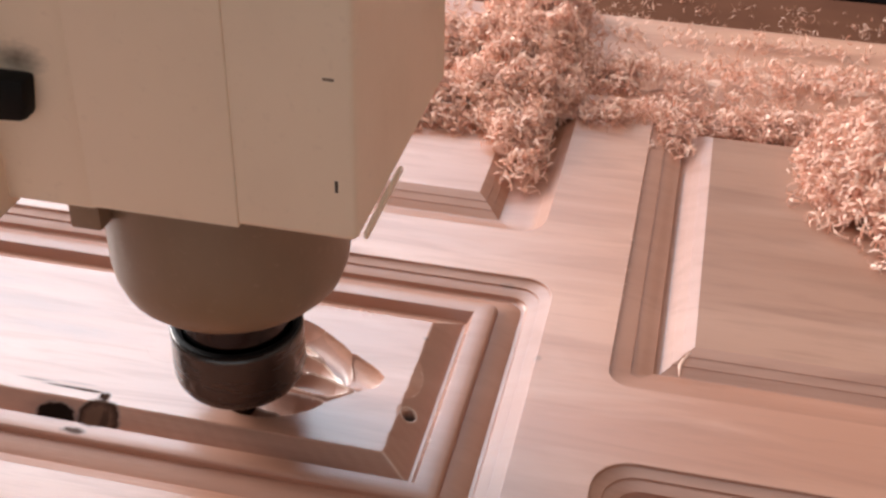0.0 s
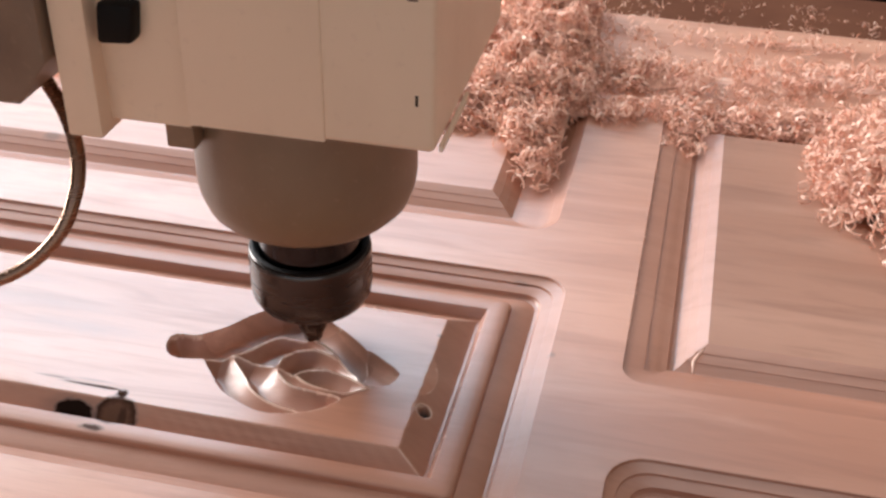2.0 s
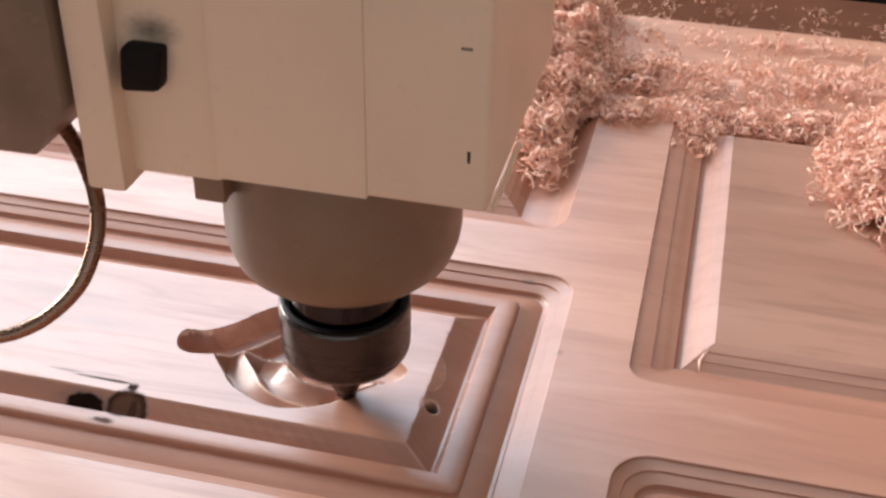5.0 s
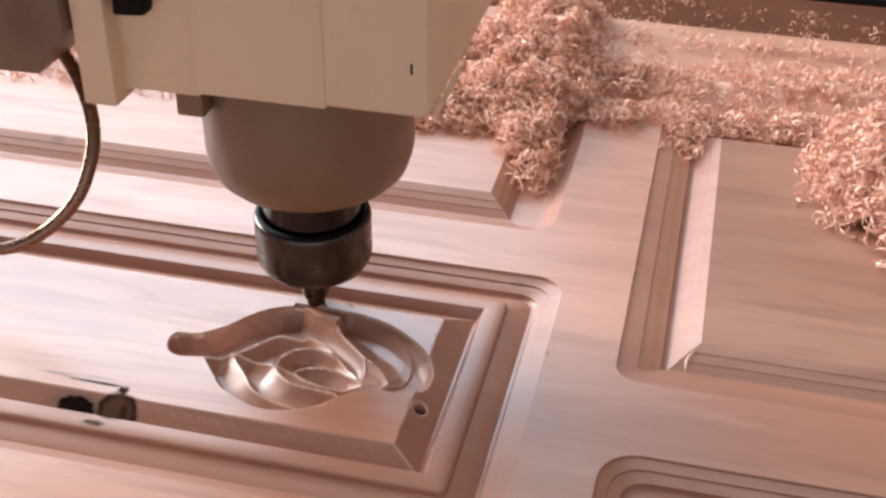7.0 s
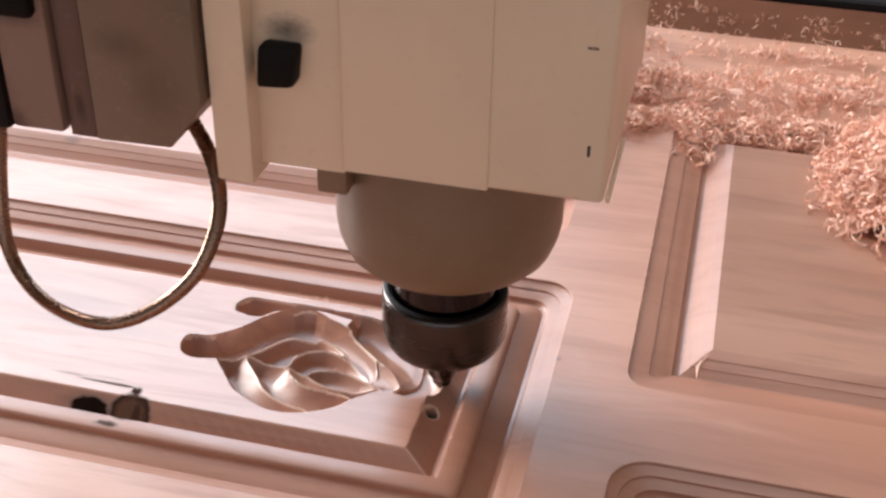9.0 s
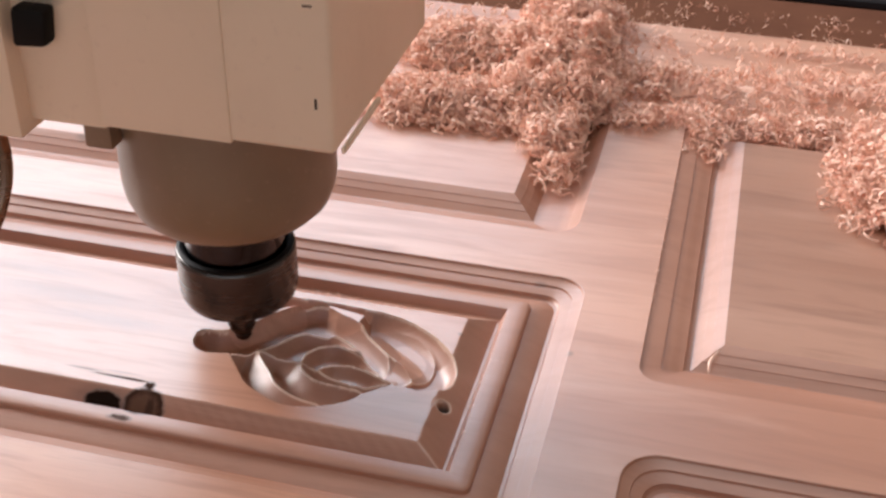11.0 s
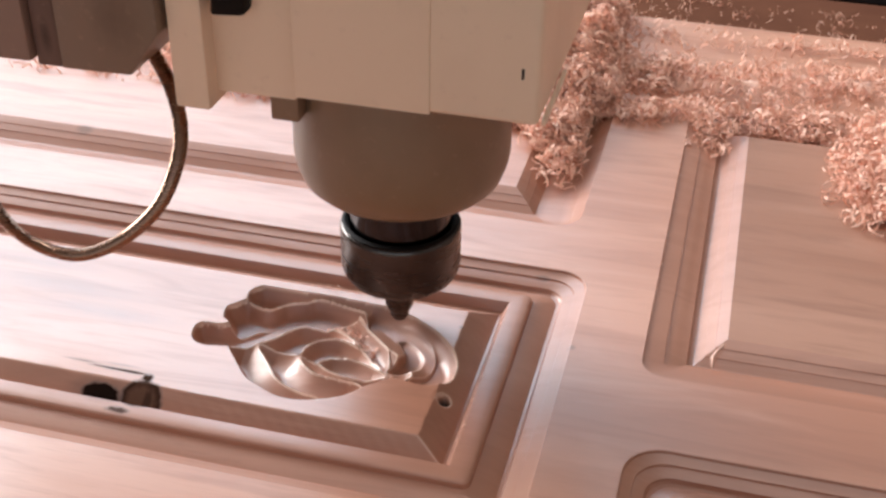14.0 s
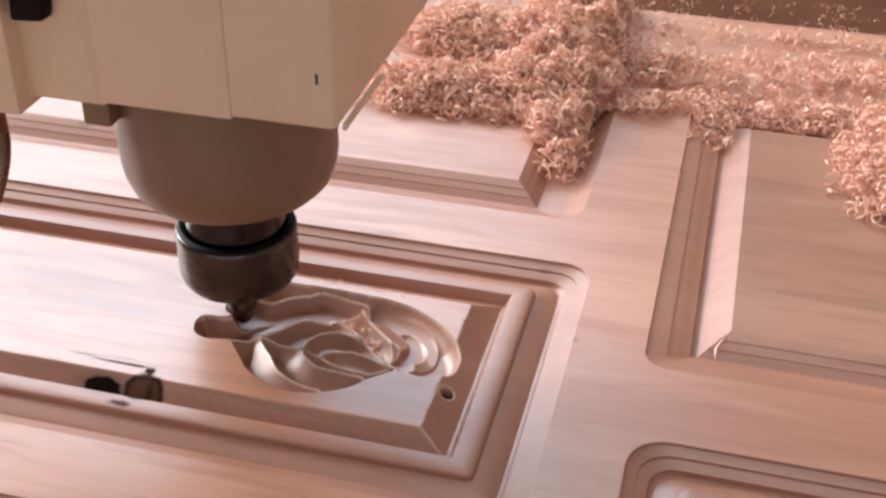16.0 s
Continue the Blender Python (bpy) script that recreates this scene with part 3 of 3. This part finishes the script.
# ---- shavings ----
HEAPS = ((-3.2, 33.5, 2.4, 3.6, 1.5), (-2.8, 27.5, 2.9, 3.6, 1.9), (-2.6, 21.5, 2.7, 3.4, 1.7), (-1.6, 17.0, 1.3, 2.2, 0.7), (-0.8, 13.9, 0.95, 2.0, 0.3),
         (-9.5, 19.2, 4.6, 2.3, 0.8), (-19, 19.4, 7, 2.2, 0.5), (-34, 20, 10, 2, 0.3), (-9.5, 27.4, 4.6, 2.5, 0.9), (-19, 27.6, 7, 2.4, 0.6), (-34, 27.4, 10, 2.4, 0.3),
         (17.5, 16, 3.0, 5.2, 1.9), (23, 15, 5, 6, 2.0), (4.5, 25.6, 3.6, 1.3, 0.6), (10, 26.6, 5, 1.3, 0.4), (16, 28.2, 7, 1.3, 0.4), (25, 28, 6, 1.4, 0.4), (14, 32.6, 11, 0.6, 0.2),
         (2.8, 20.2, 1.8, 0.8, 0.25), (9, 24.0, 2.5, 0.6, 0.3), (14, 21.6, 9, 0.8, 0.22), (6.6, 20.6, 1.2, 1.6, 0.3))


def heap(x, y):
    h = 0.0
    for cx, cy, rx, ry, top in HEAPS:
        q = ((x - cx) / rx) ** 2 + ((y - cy) / ry) ** 2 + 0.7 * noise.noise(Vector((x * 0.45, y * 0.45, cx))) + 0.35 * noise.noise(Vector((x * 1.3, y * 1.3, cy)))
        q = max(q, 0.0)
        if q < 2.2:
            h = max(h, top * (1 - q / 2.2) ** 1.1)
    return h * (1 + 1.0 * noise.noise(Vector((x * 0.75, y * 0.75, 5.0))) + 0.55 * noise.noise(Vector((x * 2.1, y * 2.1, 1.0)))) if h > 0 else 0.0


def scatter(x, y):
    """How thickly shavings lie, 0 to 1."""
    if y > 35.3:
        return 0.35 if noise.noise(Vector((x * 0.3, y * 0.5, 2.0))) > 0 else 0.08
    d = min(1.0, heap(x, y) * 1.6)
    if 20.2 < y < 23.2 and 4.5 < x < 26:
        d = max(d, 0.75)
    if 23 < y < 35 and x > -2:
        d = max(d, 0.045 if 26 < y < 33.5 else 0.02)
    if -40 < x < -5:
        d = max(d, 0.4 if 16.4 < y < 22.2 or 24 < y < 30.4 else 0.04 if y > 17 else 0)
    if x > 0 and 23.4 < y < 27.2:
        d = max(d, 0.22)
    if 5.6 < x < 8.0 and 17.2 < y < 22:
        d = max(d, 0.6)
    if 2 < x < 5 and 19.4 < y < 21.5:
        d = max(d, 0.5)
    return d


def ground_height(x, y):
    if y > 35.3:
        return -4.02
    h = heap(x, y)
    if h < 0.15:
        if 20.4 < y < 22.6 and x > 6.0 or 5.6 < x < 7.6 and 0 < y < 22:
            return -0.32 + h
        if -2.5 < x < 0.8 and 12 < y < 18:
            return -0.55 + h
    return h


def heap_mesh():
    n, m = 150, 90
    xs, ys = np.linspace(-36, 34, n), np.linspace(11.5, 35.2, m)
    verts = []
    for y in ys:
        for x in xs:
            h = heap(x, y)
            z = h + 0.28 * h * noise.noise(Vector((x * 1.7, y * 1.7, 0))) if h > 0 else -0.25
            verts.append((x * CM, y * CM, (z - 0.34) * CM))
    faces = [(j * n + i, j * n + i + 1, (j + 1) * n + i + 1, (j + 1) * n + i) for j in range(m - 1) for i in range(n - 1)
             if max(verts[j * n + i][2], verts[j * n + i + 1][2], verts[(j + 1) * n + i][2], verts[(j + 1) * n + i + 1][2]) > 0]
    me = bpy.data.meshes.new("shaving_heap")
    me.from_pydata(verts, [], faces)
    me.materials.append(SHAVING)
    return tagged(new("shaving_heap", me), "heap of packed pink wood shavings lying on the door blank", "wood shavings", kind="stuff")


def shavings(name, count, seed, area, size, label):
    rng = random.Random(seed)
    verts, faces = [], []
    made = 0
    while made < count:
        x, y = rng.uniform(area[0], area[1]), rng.uniform(area[2], area[3])
        if rng.random() > scatter(x, y):
            continue
        made += 1
        z = ground_height(x, y) + rng.uniform(-0.12, 0.42) * min(1, 0.5 + heap(x, y))
        r, w = size * rng.uniform(0.06, 0.17), size * rng.uniform(0.03, 0.075)
        arc, pitch = rng.uniform(1.5, 6.5), size * rng.uniform(-0.2, 0.2)
        m = Matrix.Translation((x * CM, y * CM, (z + 0.06) * CM)) @ Euler((rng.uniform(0, 6.3), rng.uniform(0, 6.3), rng.uniform(0, 6.3))).to_matrix().to_4x4()
        base, n = len(verts), 8
        for k in range(n):
            a = arc * k / (n - 1)
            taper = w * (0.35 + 0.65 * math.sin(math.pi * (k + 0.6) / n))
            for side in (-0.5, 0.5):
                verts.append(tuple(m @ Vector((r * math.cos(a) * CM, r * math.sin(a) * CM, (side * taper + pitch * k / n * 2) * CM))))
        faces += [(base + 2 * k, base + 2 * k + 1, base + 2 * k + 3, base + 2 * k + 2) for k in range(n - 1)]
    me = bpy.data.meshes.new(name)
    me.from_pydata(verts, [], faces)
    me.materials.append(SHAVING)
    return tagged(new(name, me), label, "wood shavings", kind="stuff")


heap_mesh()
shavings("wood_shavings", 900, 6, (-10, 32, 35.6, 50), 1.7, "loose curled wood shavings on the machine bed")
shavings("wood_shavings", 9500, 3, (-36, 26, 11.5, 35.3), 2.2, "loose curled pink wood shavings scattered over the panels")
shavings("wood_shavings", 900, 7, (0, 27, 20.2, 34.5), 2.3, "loose curled pink wood shavings lying in rows on the frame")
shavings("wood_shavings", 10500, 4, (-12, 4, 12, 35.3), 2.6, "loose curled pink wood shavings piled in a groove")
shavings("wood_shavings", 5000, 5, (11, 26, 7, 23.2), 2.6, "loose curled pink wood shavings piled on a raised field")

def fibres(name, count, seed, ends, spread, size, label):
    """Torn fibres along a line between two places."""
    rng = random.Random(seed)
    verts, faces = [], []
    for _ in range(count):
        t = rng.random()
        x, y, z = (a + (b - a) * t + rng.gauss(0, spread) * q for a, b, q in zip(*ends, (1, 1, 0.3)))
        m = Matrix.Translation((x * CM, y * CM, z * CM)) @ Euler((rng.gauss(0, 0.5), rng.gauss(0, 0.5), rng.uniform(0, 6.3))).to_matrix().to_4x4()
        length, w, lift = size * rng.uniform(0.4, 1.2), size * rng.uniform(0.08, 0.2), size * rng.uniform(0.05, 0.5)
        base = len(verts)
        for k in range(4):
            for side in (-1, 1):
                verts.append(tuple(m @ Vector(((k / 3 - 0.5) * length * CM, side * w * (1 - k / 4) * CM, lift * (k / 3) ** 2 * CM))))
        faces += [(base + 2 * k, base + 2 * k + 1, base + 2 * k + 3, base + 2 * k + 2) for k in range(3)]
    me = bpy.data.meshes.new(name)
    me.from_pydata(verts, [], faces)
    me.materials.append(SHAVING)
    return tagged(new(name, me), label, "wood fibres", kind="stuff")


fibres("wood_fibres", 60, 11, ((5.54, -1.0, 0.0), (5.54, 19, 0.0)), 0.03, 0.13, "pale torn wood fibres along a groove edge")
fibres("wood_fibres", 90, 17, ((-0.72, -9.3, -0.2), (-0.72, -0.2, -0.2)), 0.045, 0.15, "pale torn wood fibres along the groove of the leaf panel")
fibres("wood_fibres", 60, 13, ((-9.5, -0.75, 0.0), (-4.5, -0.95, 0.0)), 0.12, 0.22, "pale torn wood fibres beside the carved leaf")


def torn_chips():
    """Torn chips that the last pass leaves in the hollow."""
    rng = random.Random(21)
    line = curve_points(((-8.2, -2.75), (-7.0, -2.9), (-6.1, -3.6), (-5.2, -4.8)), 20)
    verts, faces = [], []
    for _ in range(120):
        x, y = line[rng.randrange(len(line))] + np.array((rng.gauss(0, 0.13), rng.gauss(0, 0.13)))
        z = LAYERS[-1][np.searchsorted(LEAF_Y, y), np.searchsorted(LEAF_X, x)] + rng.uniform(0.0, 0.05)
        m = Matrix.Translation((x * CM, y * CM, z * CM)) @ Euler((rng.gauss(0, 0.7), rng.gauss(0, 0.7), rng.uniform(0, 6.3))).to_matrix().to_4x4()
        a, b, lift = rng.uniform(0.05, 0.16), rng.uniform(0.03, 0.07), rng.uniform(0.02, 0.12)
        base = len(verts)
        for k in range(4):
            for side in (-1, 1):
                verts.append(tuple(m @ Vector(((k / 1.5 - 1) * a * CM, side * b * (1.1 - k / 4) * CM, lift * (k / 3) ** 2 * CM))))
        faces += [(base + 2 * k, base + 2 * k + 1, base + 2 * k + 3, base + 2 * k + 2) for k in range(3)]
    me = bpy.data.meshes.new("torn_chips")
    me.from_pydata(verts, [], faces)
    me.materials.append(SHAVING)
    return tagged(new("torn_chips", me), "small torn wood chips left in the carved hollow", "wood chips", kind="stuff")


CHIPS = torn_chips()


def splinter():
    bm = bmesh.new()
    rows = []
    for k, (x, y, z) in enumerate(((8.75, -0.25, 0.02), (8.5, -0.75, 0.0), (8.36, -1.1, -0.1), (8.38, -1.7, -0.2))):
        w = (0.04, 0.07, 0.08, 0.03)[k]
        rows.append([bm.verts.new(((x + dx * w) * CM, (y + dy * w) * CM, (z + dz * w) * CM)) for dx, dy, dz in ((-1, 0, 0), (0, 0.5, 1), (1, 0, 0), (0, -0.5, -1))])
    bridge(bm, rows)
    bm.faces.new(rows[0]), bm.faces.new(rows[-1])
    return tagged(part("wood_splinter", bm, SHAVING, smooth=True), "thin curled wood splinter hanging at a panel corner", "wood splinter")


splinter()

# ---- router head ----
head = tagged(new("milling_machine"), "beige milling spindle head with a black collet nut and cutter", "milling machine")


def head_part(name, bm, mat, label="", smooth=False, angle=35):
    ob = part(name, bm, mat, head, label, smooth)
    return sharpen(ob, angle) if smooth else ob


housing = head_part("housing", box_bm(-2.4, 6.3, -4.55, 7.5, 12.0, 62, 0.22, 3), BEIGE, "beige painted housing", True)
head_part("front_cover", box_bm(-2.42, 2.5, -4.63, -4.4, 11.98, 62, 0.05), BEIGE, "beige front cover plate", True)
head_part("side_plate", box_bm(-5.6, -2.46, -4.38, 4, 11.72, 62, 0.1), SIDE, "recessed beige side plate", True)
head_part("bracket", box_bm(-6.79, -5.45, -5.2, 1.5, 11.3, 62, 0.12), BEIGE, "upright beige bracket", True)
head_part("spindle_clamp", box_bm(-3.6, -2.5, -4.15, 3.5, 10.72, 12.05, 0.1), CAST, "dusty brown clamp plate", True)
nose = head_part("nose", lathe_bm(((4.25, 12.0), (4.3, 11.8), (4.3, 8.2), (4.22, 7.7), (4.0, 7.1), (3.65, 6.75), (3.15, 6.5), (2.6, 6.36), (2.2, 6.33), (2.1, 6.5))), CAST, "dusty brown cast spindle nose", True, 60)
shaft = head_part("shaft", lathe_bm(((2.0, 7.0), (2.0, 5.5), (2.1, 5.1), (2.1, 3.9))), STEEL, "polished steel spindle shaft", True)
nut = head_part("collet_nut", lathe_bm(((2.12, 4.05), (2.15, 4.5), (2.25, 4.62), (2.42, 4.62), (2.51, 4.52), (2.52, 4.35), (2.52, 2.7), (2.46, 2.4), (2.28, 2.1), (1.9, 1.82), (1.6, 1.72), (0.7, 1.7))), NUT, "blackened steel collet nut", True, 50)
ring = head_part("o_ring", lathe_bm(((2.11, 4.45), (2.2, 4.68), (2.32, 4.74), (2.44, 4.68), (2.4, 4.4)), caps=False), BLACK, "black rubber ring", True)
cutter = head_part("cutter", lathe_bm(((0.85, 1.9), (0.85, 1.3), (0.66, 1.12), (0.62, 0.45), (0.54, 0.2), (0.42, 0.05), (0.40, -0.2), (0.28, -0.4), (0.06, -0.5)), 24), CUTTER, "dark carbide cutter", True)
nose.location.x = 0.0018
for ob in (shaft, nut):
    ob.location.x = 0.0008
ring.parent = nut
head_part("knob", prism_bm(((-5.2, 14.9), (-3.9, 15.0), (-3.72, 16.4), (-5.06, 16.4)), -5.15, -4.3, 0.2), BLACK, "square black rubber knob", True)
head_part("motor_box", prism_bm(((-6.95, 62), (-6.95, 14.2), (-8.2, 12.5), (-10.9, 12.45), (-10.9, 62)), -5.6, 3, 0.08), TAUPE, "taupe box with a cut-off corner", True)
head_part("channel", box_bm(-12.02, -11.03, -5.35, 2.5, 12.35, 62, 0.06), BROWN, "brown steel channel", True)
head_part("cable_box", box_bm(-14.1, -12.14, -5.6, 2, 12.5, 62, 0.15), CABLE, "rust-stained pinkish cable box", True)
# Black block of unknown kind, added for the dark top of the box.
head_part("black_block", box_bm(-14.6, -12.35, -6.1, -5.55, 16.75, 20, 0.25, 3), BLACK, "black block over the top of the cable box", True)
head_part("dark_post", box_bm(-20, -14.13, -5.75, 2, 12.4, 62, 0.2), DARK, "dark post beside the boxes", True)
slot = head_part("slot", box_bm(5.64, 5.74, -4.57, -4.4, 13.7, 14.1, 0.02), DARKHOLE, "small dark slot")
screw_mark = head_part("screw_mark", box_bm(5.35, 5.75, -4.56, -4.4, 17.3, 17.45, 0.05), TAUPE, "dark worn screw mark")
flange = head_part("flange", box_bm(6.3, 6.45, -3.9, 0.4, 11.75, 12.0, 0.03), BEIGE, "thin bent beige flange")

for ob in (slot, screw_mark, flange):
    ob.parent = housing


def hose():
    bm = bmesh.new()
    line = curve_points(((-9.3, 14.2), (-8.36, 12.6), (-7.75, 11.2), (-7.55, 9.6), (-7.9, 7.9), (-8.95, 5.8), (-10.9, 3.85), (-13.1, 2.75), (-15.1, 3.05), (-16.35, 4.2), (-16.85, 6.0), (-16.6, 8.6), (-16.1, 11.3), (-15.9, 13.6)), 40)
    rows = []
    n = 14
    for k, (x, z) in enumerate(line):
        a, b = line[max(k - 1, 0)], line[min(k + 1, len(line) - 1)]
        t = Vector((b[0] - a[0], 0, b[1] - a[1])).normalized()
        side, up = Vector((0, 1, 0)), t.cross(Vector((0, 1, 0)))
        r = 0.258 + 0.03 * (k % 2)
        rows.append([bm.verts.new(((Vector((x, -3.6, z)) + r * (math.cos(2 * math.pi * q / n) * side + math.sin(2 * math.pi * q / n) * up)) * CM)) for q in range(n)])
    for a, b in zip(rows, rows[1:]):
        for q in range(n):
            bm.faces.new((a[q], a[(q + 1) % n], b[(q + 1) % n], b[q]))
    return head_part("hose", bm, BRASS, "looped ribbed brass-coloured metal hose", True, 25)


hose()

# ---- what moves ----
HEAD_ROWS = (
    (0, -0.0845, -0.0766, -0.0066), (0.5, -0.1193, -0.0577, -0.0021), (1, -0.1194, -0.0527, -0.0014), (1.5, -0.0848, -0.0303, 0.0010), (2, -0.0767, -0.0310, -0.0002),
    (2.5, -0.1117, -0.0468, -0.0032), (3, -0.1259, -0.0535, -0.0039), (3.5, -0.0925, -0.0751, -0.0062), (4, -0.0708, -0.0721, -0.0035), (4.2, -0.0697, -0.0725, 0.0028),
    (6.3, -0.0242, -0.0331, 0.0012), (6.5, -0.0375, -0.0218, 0.0025), (7, -0.0818, -0.0101, 0.0019), (7.5, -0.1156, -0.0222, -0.0003), (8, -0.0942, -0.0105, 0.0005),
    (8.5, -0.0487, -0.0155, 0.0018), (9, -0.0198, -0.0461, -0.0003), (9.2, -0.0330, -0.0542, -0.0009), (11.3, -0.1185, -0.0388, -0.0027), (11.5, -0.1152, -0.0392, -0.0027),
    (12, -0.0808, -0.0282, 0.0026), (12.5, -0.0508, -0.0424, -0.0014), (13, -0.0331, -0.0474, 0.0035), (13.5, -0.0554, -0.0198, 0.0051), (14, -0.0508, -0.0212, 0.0046),
    (14.5, -0.0389, -0.0461, -0.0004), (15, -0.0516, -0.0400, 0.0025), (15.5, -0.0894, -0.0332, 0.0049), (16, -0.1180, -0.0386, -0.0016))


def motions():
    walk(CHIPS, [(0, pose(0, 0, -0.025)), (12.35, pose(0, 0, -0.025)), (12.55, pose(0, 0, 0)), (16, pose(0, 0, 0))])
    walk(head, [(t, pose(x, y, z)) for t, x, y, z in HEAD_ROWS])
    for piece, t in UNCUT:
        walk(piece, [(0, pose(0, 0, 0)), (t - 0.15, pose(0, 0, 0)), (t, pose(0, 0, -0.025)), (16, pose(0, 0, -0.025))])


motions()
